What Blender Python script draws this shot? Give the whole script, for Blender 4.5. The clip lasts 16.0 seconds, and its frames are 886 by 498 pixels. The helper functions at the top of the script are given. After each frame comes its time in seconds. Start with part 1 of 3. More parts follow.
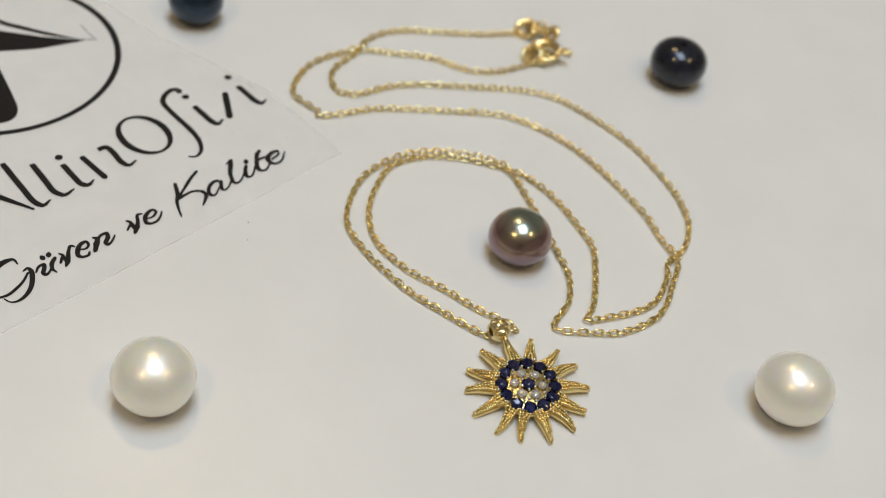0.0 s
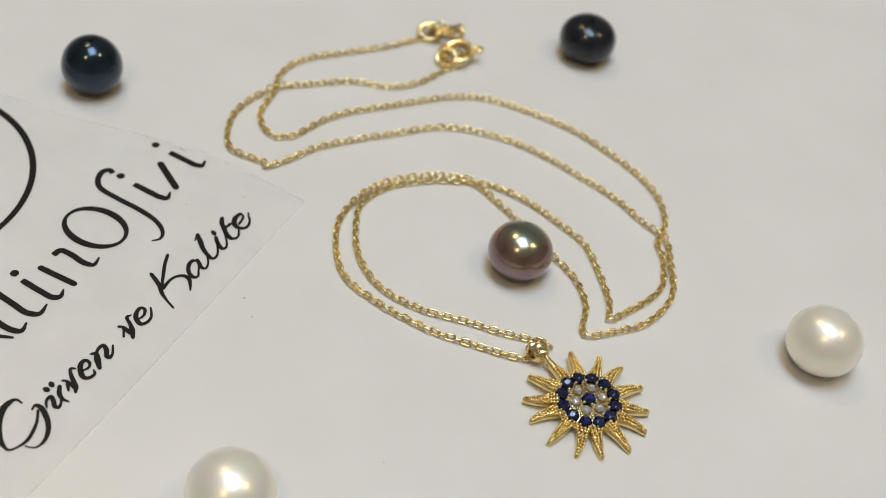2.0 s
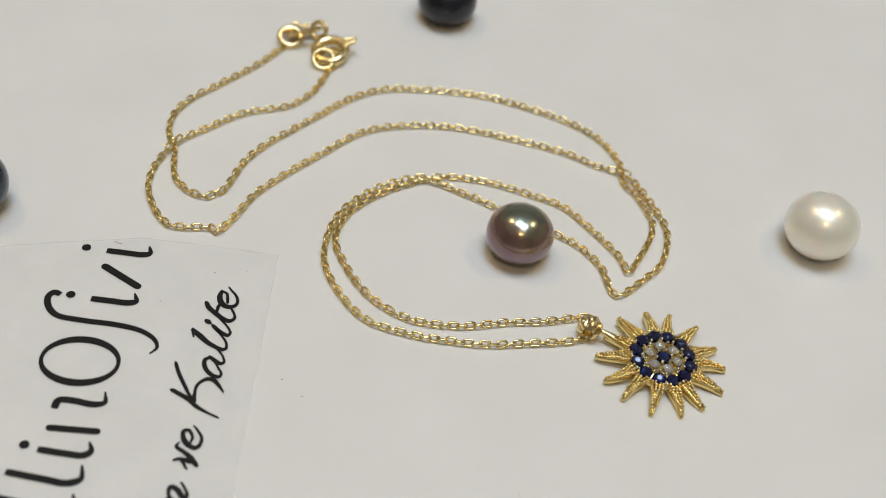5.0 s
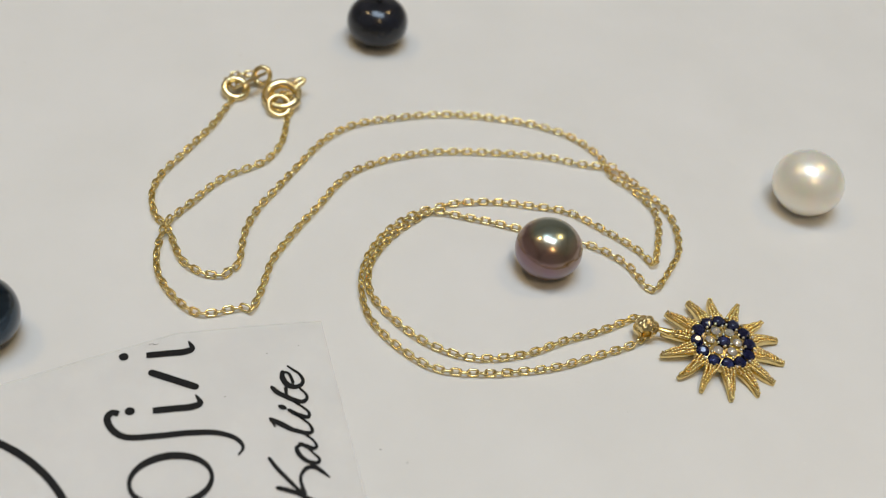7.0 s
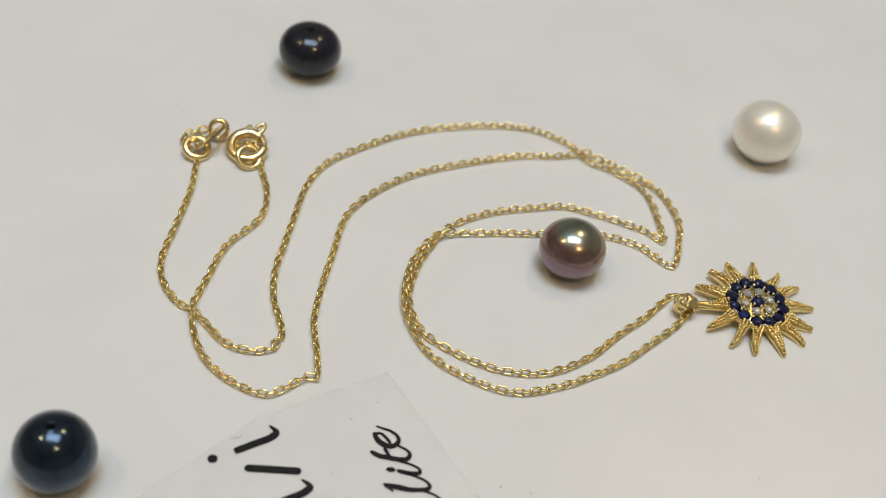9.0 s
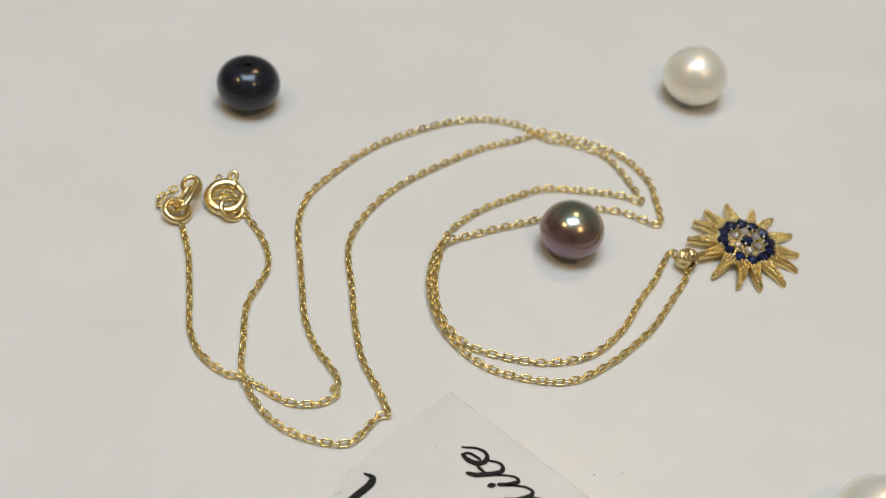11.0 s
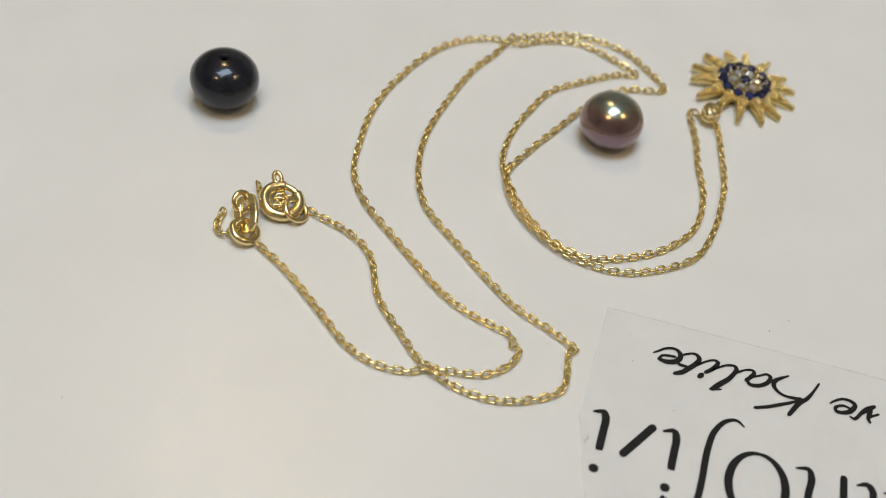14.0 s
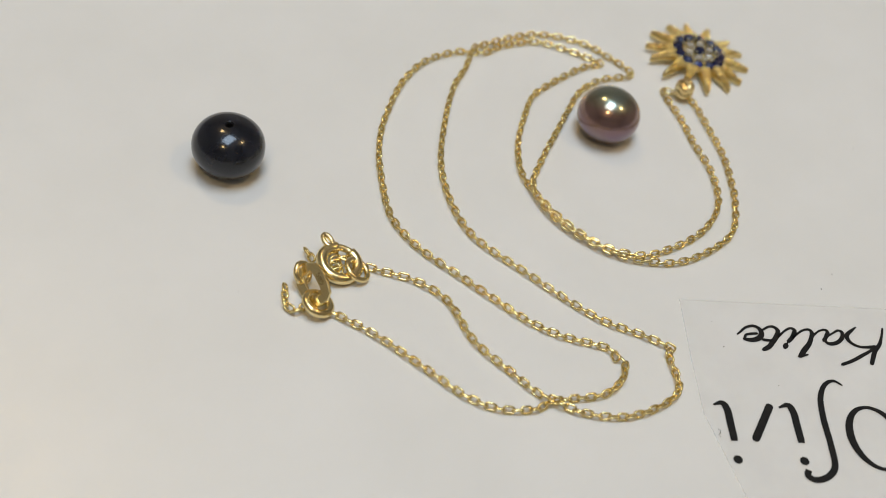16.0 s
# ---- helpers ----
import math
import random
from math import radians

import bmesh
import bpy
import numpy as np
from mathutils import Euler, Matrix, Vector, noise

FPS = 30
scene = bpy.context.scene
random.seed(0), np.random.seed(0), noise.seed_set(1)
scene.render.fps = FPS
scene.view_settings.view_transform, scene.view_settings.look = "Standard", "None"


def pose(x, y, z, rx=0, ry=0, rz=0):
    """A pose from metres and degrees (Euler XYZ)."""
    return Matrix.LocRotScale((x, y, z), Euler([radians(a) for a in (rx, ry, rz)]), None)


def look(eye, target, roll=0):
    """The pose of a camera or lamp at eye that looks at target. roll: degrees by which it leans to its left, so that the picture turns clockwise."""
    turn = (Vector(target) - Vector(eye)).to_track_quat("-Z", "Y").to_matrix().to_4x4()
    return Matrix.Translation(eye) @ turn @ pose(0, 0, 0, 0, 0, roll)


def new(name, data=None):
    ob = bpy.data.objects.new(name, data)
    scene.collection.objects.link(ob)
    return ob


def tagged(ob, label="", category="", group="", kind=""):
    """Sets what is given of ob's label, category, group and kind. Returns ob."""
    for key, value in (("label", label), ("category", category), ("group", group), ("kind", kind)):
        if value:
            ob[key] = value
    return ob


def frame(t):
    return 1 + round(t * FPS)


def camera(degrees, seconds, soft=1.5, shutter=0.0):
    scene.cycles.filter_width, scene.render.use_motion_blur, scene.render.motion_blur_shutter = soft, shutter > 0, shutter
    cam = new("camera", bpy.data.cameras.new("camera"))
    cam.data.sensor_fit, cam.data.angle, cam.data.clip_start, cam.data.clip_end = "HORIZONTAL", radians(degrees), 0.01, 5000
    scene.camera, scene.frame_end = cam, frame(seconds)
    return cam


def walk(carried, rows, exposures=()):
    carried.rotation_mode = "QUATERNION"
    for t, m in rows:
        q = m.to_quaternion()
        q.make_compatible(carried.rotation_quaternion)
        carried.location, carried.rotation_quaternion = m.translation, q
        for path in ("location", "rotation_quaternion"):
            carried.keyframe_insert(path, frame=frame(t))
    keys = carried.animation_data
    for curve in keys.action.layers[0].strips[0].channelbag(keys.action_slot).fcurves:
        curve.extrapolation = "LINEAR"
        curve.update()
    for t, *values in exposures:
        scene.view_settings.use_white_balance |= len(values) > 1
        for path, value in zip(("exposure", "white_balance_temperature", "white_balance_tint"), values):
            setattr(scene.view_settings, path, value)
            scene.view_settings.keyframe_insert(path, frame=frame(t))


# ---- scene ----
MM = 0.001
cam = camera(38.01, 16.0, soft=0.6)
cam.data.dof.use_dof = True
cam.data.dof.focus_distance = 0.148
cam.data.dof.aperture_fstop = 24
walk(cam, [
    (0, pose(0.08538, -0.09756, 0.11459, 45.297, -7.466, 50.77)),
    (0.5, pose(0.07867, -0.10111, 0.11399, 45.389, -7.203, 46.354)),
    (1, pose(0.07034, -0.10588, 0.11342, 45.328, -7.267, 42.058)),
    (1.5, pose(0.06178, -0.10911, 0.11356, 45.36, -7.277, 37.577)),
    (2, pose(0.05256, -0.1133, 0.1132, 45.563, -7.422, 33.2)),
    (2.5, pose(0.0431, -0.11467, 0.10979, 45.428, -7.43, 28.869)),
    (3, pose(0.03531, -0.11612, 0.10681, 45.28, -7.348, 24.571)),
    (3.5, pose(0.02721, -0.11758, 0.10734, 45.377, -7.039, 20.506)),
    (6, pose(-0.01147, -0.11508, 0.10764, 45.857, -6.212, 0.309)),
    (6.5, pose(-0.02231, -0.11302, 0.10776, 45.974, -6.488, -3.876)),
    (7, pose(-0.02941, -0.10975, 0.10778, 45.784, -6.369, -8.116)),
    (7.5, pose(-0.03763, -0.10633, 0.10786, 45.785, -6.413, -12.508)),
    (8, pose(-0.04502, -0.10274, 0.10877, 45.774, -6.094, -16.64)),
    (8.5, pose(-0.05325, -0.09816, 0.10916, 45.705, -6.258, -21.002)),
    (9, pose(-0.06245, -0.09233, 0.10928, 45.466, -6.477, -25.509)),
    (11.5, pose(-0.09595, -0.0671, 0.12082, 43.088, -4.567, -46.358)),
    (12, pose(-0.10991, -0.06356, 0.13133, 42.082, -3.796, -50.809)),
    (12.5, pose(-0.12247, -0.05666, 0.13948, 42.223, -3.959, -55.615)),
    (13, pose(-0.12458, -0.04517, 0.1355, 42.229, -4.344, -60.089)),
    (13.5, pose(-0.11701, -0.02923, 0.11882, 42.096, -5.385, -64.931)),
    (14, pose(-0.11555, -0.01536, 0.11074, 41.958, -6.435, -69.582)),
    (14.5, pose(-0.11547, -0.00447, 0.10971, 41.88, -7.347, -74.348)),
    (15, pose(-0.11579, 0.00737, 0.10945, 42.094, -8.19, -79.013)),
    (15.5, pose(-0.11503, 0.01817, 0.10891, 42.279, -8.838, -83.653)),
    (16, pose(-0.11572, 0.02982, 0.10859, 42.52, -9.198, -88.04)),
], exposures=[(0, 0.0), (16, 0.0)])

# ---- light: one large cool ceiling panel and three small warm spots round it ----
world = bpy.data.worlds.new("room_air")
scene.world = world
world.use_nodes = True
world.node_tree.nodes["Background"].inputs[0].default_value = (0.9, 0.93, 1.0, 1)
world.node_tree.nodes["Background"].inputs[1].default_value = 0.03


def lamp(name, x, y, z, power, size, colour, aim=(0, 0, 0)):
    data = bpy.data.lights.new(name, "AREA")
    data.shape, data.size, data.energy, data.color = "DISK", size, power, colour
    ob = new(name, data)
    ob.matrix_world = look((x, y, z), aim)
    return ob


panel = lamp("ceiling_panel_light", 0.03, 0.05, 1.75, 15.85, 0.92, (0.722, 0.9, 1.1))
panel.data.shape, panel.data.size_y = "RECTANGLE", 0.62
for lx, ly in ((0.92, 0.5), (-0.86, 0.42), (0.05, -1.0)):
    lamp("warm_spot_light", lx, ly, 1.75, 4.45, 0.24, (1.0, 0.705, 0.32))


# ---- materials ----
def material(name, base, rough=0.5, metal=0.0, spec=0.5, coat=0.0):
    m = bpy.data.materials.new(name)
    m.use_nodes = True
    b = m.node_tree.nodes["Principled BSDF"]
    b.inputs["Base Color"].default_value = (*base, 1)
    b.inputs["Roughness"].default_value = rough
    b.inputs["Metallic"].default_value = metal
    b.inputs["Specular IOR Level"].default_value = spec
    b.inputs["Coat Weight"].default_value = coat
    b.inputs["Coat Roughness"].default_value = 0.06
    return m, m.node_tree, b


def node(tree, kind, **values):
    n = tree.nodes.new(kind)
    for key, value in values.items():
        n.inputs[key.replace("_", " ")].default_value = value
    return n


def mottle(tree, target, colours, scale, detail=4.0, rough=0.55, source="Object"):
    """Colour by noise between the given colours, at scale per metre."""
    co = tree.nodes.new("ShaderNodeTexCoord")
    n = node(tree, "ShaderNodeTexNoise", Scale=scale, Detail=detail, Roughness=rough)
    ramp = tree.nodes.new("ShaderNodeValToRGB")
    ramp.color_ramp.elements[0].position, ramp.color_ramp.elements[1].position = 0.3, 0.7
    ramp.color_ramp.elements[0].color, ramp.color_ramp.elements[1].color = (*colours[0], 1), (*colours[1], 1)
    tree.links.new(co.outputs[source], n.inputs["Vector"])
    tree.links.new(n.outputs["Fac"], ramp.inputs["Fac"])
    tree.links.new(ramp.outputs["Color"], target)
    return n, ramp


def relief(tree, b, scale, depth, detail=3.0, source="Object"):
    co = tree.nodes.new("ShaderNodeTexCoord")
    n = node(tree, "ShaderNodeTexNoise", Scale=scale, Detail=detail)
    bump = node(tree, "ShaderNodeBump", Strength=1.0, Distance=depth)
    tree.links.new(co.outputs[source], n.inputs["Vector"])
    tree.links.new(n.outputs["Fac"], bump.inputs["Height"])
    tree.links.new(bump.outputs["Normal"], b.inputs["Normal"])
    return n


def vary_rough(tree, b, scale, low, high):
    co = tree.nodes.new("ShaderNodeTexCoord")
    n = node(tree, "ShaderNodeTexNoise", Scale=scale, Detail=4.0)
    span = node(tree, "ShaderNodeMapRange", To_Min=low, To_Max=high)
    tree.links.new(co.outputs["Object"], n.inputs["Vector"])
    tree.links.new(n.outputs["Fac"], span.inputs["Value"])
    tree.links.new(span.outputs["Result"], b.inputs["Roughness"])


TABLE, tt, tb = material("white_lacquer", (0.8, 0.79, 0.765), 0.32, spec=0.45)
mottle(tt, tb.inputs["Base Color"], ((0.775, 0.765, 0.74), (0.815, 0.805, 0.785)), 60.0, 6.0)
vary_rough(tt, tb, 400.0, 0.24, 0.42)
relief(tt, tb, 2400.0, 0.00001)

GOLD, gt, gb = material("yellow_gold", (0.94, 0.79, 0.48), 0.16, 1.0)
mottle(gt, gb.inputs["Base Color"], ((0.82, 0.655, 0.29), (0.93, 0.785, 0.41)), 900.0)
vary_rough(gt, gb, 3000.0, 0.15, 0.3)
CLASP_GOLD, xt, xb = material("polished_gold", (0.86, 0.64, 0.32), 0.23, 1.0)
mottle(xt, xb.inputs["Base Color"], ((0.86, 0.68, 0.33), (0.94, 0.79, 0.44)), 500.0)
relief(xt, xb, 900.0, 0.00005)
GOLD_SOFT, st, sb = material("cast_gold", (0.92, 0.72, 0.36), 0.17, 1.0)
mottle(st, sb.inputs["Base Color"], ((0.82, 0.63, 0.25), (0.91, 0.74, 0.36)), 1500.0)
relief(st, sb, 5000.0, 0.00003)

SAPPHIRE, _, pb = material("blue_stone", (0.005, 0.014, 0.19), 0.02, spec=0.4)
pb.inputs["Transmission Weight"].default_value = 0.88
pb.inputs["IOR"].default_value = 1.76
CRYSTAL, _, cb = material("clear_stone", (0.96, 0.955, 0.94), 0.015, 0.28)
cb.inputs["IOR"].default_value = 2.3
cb.inputs["Transmission Weight"].default_value = 0.65
WHITE_GOLD, ut, ub = material("white_gold", (0.72, 0.71, 0.65), 0.16, 1.0)
mottle(ut, ub.inputs["Base Color"], ((0.6, 0.59, 0.53), (0.8, 0.79, 0.72)), 2000.0)

PEARL_WHITE, wt, wb = material("white_nacre", (0.86, 0.81, 0.7), 0.32, 0.32, spec=0.9, coat=0.8)
mottle(wt, wb.inputs["Base Color"], ((0.95, 0.86, 0.775), (0.93, 0.9, 0.79)), 230.0, 2.0)
wb.inputs["Subsurface Weight"].default_value = 1.0
wb.inputs["Subsurface Scale"].default_value = 1.0
wb.inputs["Subsurface Radius"].default_value = (0.0045, 0.0036, 0.0024)
wb.inputs["Coat Roughness"].default_value = 0.07
wb.inputs["Coat IOR"].default_value = 1.65
vary_rough(wt, wb, 300.0, 0.3, 0.42)
relief(wt, wb, 350.0, 0.00002)

PEARL_BLACK, bt, bb = material("black_nacre", (0.012, 0.013, 0.017), 0.22, 0.15, spec=0.3, coat=0.45)
bb.inputs["Coat Roughness"].default_value = 0.05
mottle(bt, bb.inputs["Base Color"], ((0.008, 0.009, 0.013), (0.02, 0.023, 0.035)), 400.0)
relief(bt, bb, 500.0, 0.00004)
PEARL_BLUE, lt, lb = material("midnight_blue_nacre", (0.02, 0.04, 0.075), 0.2, 0.75, spec=0.5, coat=0.5)
lb.inputs["Coat Roughness"].default_value = 0.05
mottle(lt, lb.inputs["Base Color"], ((0.01, 0.02, 0.034), (0.024, 0.048, 0.08)), 260.0)
relief(lt, lb, 500.0, 0.00004)

# the orient of the violet pearl runs from green at its crown over bronze to violet below
PEARL_VIOLET, vt, vb = material("violet_nacre", (0.2, 0.12, 0.14), 0.22, 0.85, spec=0.7, coat=0.6)
vb.inputs["Coat Roughness"].default_value = 0.05
vco = vt.nodes.new("ShaderNodeTexCoord")
vsep = vt.nodes.new("ShaderNodeSeparateXYZ")
vmap = node(vt, "ShaderNodeMapRange", From_Min=-0.0034, From_Max=0.0034)
vnoise = node(vt, "ShaderNodeTexNoise", Scale=210.0, Detail=2.0)
vmix = vt.nodes.new("ShaderNodeMath")
vmix.operation = "MULTIPLY_ADD"
vmix.inputs[1].default_value = 0.36
vsub = vt.nodes.new("ShaderNodeMath")
vsub.operation, vsub.inputs[1].default_value = "SUBTRACT", 0.17
vramp = vt.nodes.new("ShaderNodeValToRGB")
for k, (at, colour) in enumerate(((0.0, (0.23, 0.18, 0.12)), (0.16, (0.27, 0.15, 0.125)), (0.36, (0.205, 0.135, 0.19)), (0.64, (0.25, 0.155, 0.16)), (0.82, (0.32, 0.2, 0.17)), (0.9, (0.36, 0.31, 0.22)), (0.96, (0.3, 0.34, 0.28)))):
    e = vramp.color_ramp.elements[k] if k < 2 else vramp.color_ramp.elements.new(at)
    e.position, e.color = at, (*colour, 1)
vt.links.new(vco.outputs["Object"], vsep.inputs[0])
vt.links.new(vco.outputs["Object"], vnoise.inputs["Vector"])
vt.links.new(vsep.outputs["Z"], vmap.inputs["Value"])
vt.links.new(vnoise.outputs["Fac"], vmix.inputs[0])
vt.links.new(vmap.outputs["Result"], vmix.inputs[2])
vt.links.new(vmix.outputs[0], vsub.inputs[0])
vt.links.new(vsub.outputs[0], vramp.inputs["Fac"])
# olive and gold clouds over the orient
vcloud = node(vt, "ShaderNodeTexNoise", Scale=170.0, Detail=2.0)
vband = node(vt, "ShaderNodeMapRange", From_Min=0.5, From_Max=0.68, To_Max=0.3)
vtint = vt.nodes.new("ShaderNodeMix")
vtint.data_type = "RGBA"
vtint.inputs[7].default_value = (0.3, 0.26, 0.15, 1)
vt.links.new(vco.outputs["Object"], vcloud.inputs["Vector"])
vt.links.new(vcloud.outputs["Fac"], vband.inputs["Value"])
vt.links.new(vband.outputs["Result"], vtint.inputs[0])
vt.links.new(vramp.outputs["Color"], vtint.inputs[6])
vt.links.new(vtint.outputs[2], vb.inputs["Base Color"])
relief(vt, vb, 330.0, 0.00009)

INK, it, ib = material("black_print_and_hole_shade", (0.012, 0.012, 0.013), 0.5, spec=0.2)
mottle(it, ib.inputs["Base Color"], ((0.006, 0.006, 0.007), (0.014, 0.013, 0.012)), 2500.0)
FILM, ft, fb = material("milky_film", (0.67, 0.66, 0.64), 0.34, spec=0.35)
mottle(ft, fb.inputs["Base Color"], ((0.635, 0.624, 0.606), (0.68, 0.668, 0.65)), 150.0)
clear, blend, out = ft.nodes.new("ShaderNodeBsdfTransparent"), ft.nodes.new("ShaderNodeMixShader"), ft.nodes["Material Output"]
blend.inputs[0].default_value = 0.55
ft.links.new(clear.outputs[0], blend.inputs[1])
ft.links.new(fb.outputs[0], blend.inputs[2])
ft.links.new(blend.outputs[0], out.inputs["Surface"])
SPECK, _, _ = material("dark_lint", (0.12, 0.11, 0.1), 0.8)
DUST, _, _ = material("white_dust", (0.95, 0.95, 0.95), 0.2)
WALL, qt, qb = material("wall_paint", (0.24, 0.22, 0.2), 0.8)
mottle(qt, qb.inputs["Base Color"], ((0.58, 0.55, 0.51), (0.65, 0.62, 0.58)), 3.0)
CEILING, kt, kb = material("ceiling_paint", (0.7, 0.69, 0.67), 0.9)
mottle(kt, kb.inputs["Base Color"], ((0.85, 0.84, 0.83), (0.89, 0.88, 0.87)), 4.0)
FLOOR, ot, ob_ = material("plain_floor", (0.16, 0.13, 0.1), 0.6)
mottle(ot, ob_.inputs["Base Color"], ((0.38, 0.35, 0.31), (0.46, 0.43, 0.39)), 5.0)


# ---- helpers for meshes ----
def mesh_of(name, bm, mat, smooth=False):
    me = bpy.data.meshes.new(name)
    bmesh.ops.recalc_face_normals(bm, faces=bm.faces)
    for f in bm.faces:
        f.smooth = smooth
    bm.to_mesh(me)
    bm.free()
    me.materials.append(mat)
    return me


def part(name, bm, mat, parent=None, label="", smooth=False, m=None):
    ob = new(name, mesh_of(name, bm, mat, smooth))
    if parent is not None:
        ob.parent = parent
    if m is not None:
        ob.matrix_basis = m
    return tagged(ob, label) if label else ob


def box(bm, lo, hi):
    vs = [bm.verts.new((x, y, z)) for x in (lo[0], hi[0]) for y in (lo[1], hi[1]) for z in (lo[2], hi[2])]
    for a in ((0, 1, 3, 2), (4, 6, 7, 5), (0, 4, 5, 1), (2, 3, 7, 6), (0, 2, 6, 4), (1, 5, 7, 3)):
        bm.faces.new([vs[k] for k in a])


def lathe(bm, profile, count=48, wobble=0.0):
    """Turn (radius, z) pairs round z; a radius of 0 closes the end."""
    rings = []
    for r, z in profile:
        if r < 1e-7:
            rings.append([bm.verts.new((0, 0, z))])
        else:
            rings.append([bm.verts.new((r * math.cos(a), r * math.sin(a), z)) for a in (2 * math.pi * k / count for k in range(count))])
    for lo, hi in zip(rings, rings[1:]):
        for k in range(count):
            j = (k + 1) % count
            if len(lo) == 1:
                bm.faces.new((lo[0], hi[j], hi[k]))
            elif len(hi) == 1:
                bm.faces.new((lo[k], lo[j], hi[0]))
            else:
                bm.faces.new((lo[k], lo[j], hi[j], hi[k]))
    if wobble:
        for v in bm.verts:
            n = noise.noise(v.co * 260 + Vector((3, 1, 7)))
            v.co *= 1 + wobble * n


def sweep(bm, path, section, closed=True, ups=None):
    """Sweep a section of (across, up) offsets along a path of points that lies about the xy plane."""
    n, rings = len(path), []
    for k, p in enumerate(path):
        a = path[(k - 1) % n] if closed or k else p
        b = path[(k + 1) % n] if closed or k < n - 1 else p
        d = (Vector(b) - Vector(a)).normalized()
        up = Vector(ups[k]) if ups else Vector((0, 0, 1))
        side = d.cross(up).normalized()
        up = side.cross(d)
        rings.append([bm.verts.new(Vector(p) + side * s + up * u) for s, u in section])
    m = len(section)
    for k in range(n if closed else n - 1):
        lo, hi = rings[k], rings[(k + 1) % n]
        for j in range(m):
            bm.faces.new((lo[j], lo[(j + 1) % m], hi[(j + 1) % m], hi[j]))
    if not closed:
        bm.faces.new(rings[0])
        bm.faces.new(rings[-1][::-1])


def ring_section(r, count=8, squash=1.0):
    return [(r * math.cos(2 * math.pi * k / count), squash * r * math.sin(2 * math.pi * k / count)) for k in range(count)]


def circle(r, count=32, start=0.0, end=360.0):
    span = end - start
    total = count if span >= 360 else count + 1
    return [(r * math.cos(radians(start + span * k / count)), r * math.sin(radians(start + span * k / count)), 0) for k in range(total)]


def ball(bm, centre, r, rings=4, count=6):
    before = len(bm.verts)
    bmesh.ops.create_uvsphere(bm, u_segments=count, v_segments=rings, radius=r, matrix=Matrix.Translation(centre))
    return before


def spline(points, steps=24):
    """Centripetal Catmull-Rom through the bends."""
    p = [Vector(q).to_2d() for q in points]
    p = [2 * p[0] - p[1]] + p + [2 * p[-1] - p[-2]]
    out = []
    for i in range(1, len(p) - 2):
        a, b, c, d = p[i - 1 : i + 3]
        t1 = math.sqrt((b - a).length)
        t2 = t1 + math.sqrt((c - b).length)
        t3 = t2 + math.sqrt((d - c).length)
        for k in range(steps):
            t = t1 + (t2 - t1) * k / steps
            a1, a2, a3 = a.lerp(b, t / t1), b.lerp(c, (t - t1) / (t2 - t1)), c.lerp(d, (t - t2) / (t3 - t2))
            b1, b2 = a1.lerp(a2, t / t2), a2.lerp(a3, (t - t1) / (t3 - t1))
            out.append(b1.lerp(b2, (t - t1) / (t2 - t1)))
    out.append(p[-2])
    return out


# ---- room that closes the place ----
def slab(name, lo, hi, mat, label, category):
    bm = bmesh.new()
    box(bm, lo, hi)
    return tagged(part(name, bm, mat), label, category, kind="structure")


slab("floor", (-2.2, -2.2, -0.85), (2.2, 2.2, -0.75), FLOOR, "plain sand-coloured floor under the table", "floor")
slab("ceiling", (-2.2, -2.2, 1.8), (2.2, 2.2, 1.9), CEILING, "plain off-white ceiling above the table", "ceiling")
slab("wall_north", (-2.2, 2.1, -0.75), (2.2, 2.2, 1.8), WALL, "plain beige wall of the room", "wall")
slab("wall_south", (-2.2, -2.2, -0.75), (2.2, -2.1, 1.8), WALL, "plain beige wall of the room", "wall")
slab("wall_east", (2.1, -2.1, -0.75), (2.2, 2.1, 1.8), WALL, "plain beige wall of the room", "wall")
slab("wall_west", (-2.2, -2.1, -0.75), (-2.1, 2.1, 1.8), WALL, "plain beige wall of the room", "wall")

# ---- table ----
bm = bmesh.new()
box(bm, (-0.7, -0.7, -0.03), (0.7, 0.7, 0.0))
bmesh.ops.bevel(bm, geom=list(bm.edges), offset=0.003, segments=2, affect="EDGES")
table = tagged(part("table", bm, TABLE), "smooth white lacquered tabletop under the jewellery", "table")
for tx in (-0.62, 0.62):
    for ty in (-0.62, 0.62):
        bm = bmesh.new()
        box(bm, (tx - 0.025, ty - 0.025, -0.75), (tx + 0.025, ty + 0.025, -0.03))
        part("leg", bm, TABLE, table)


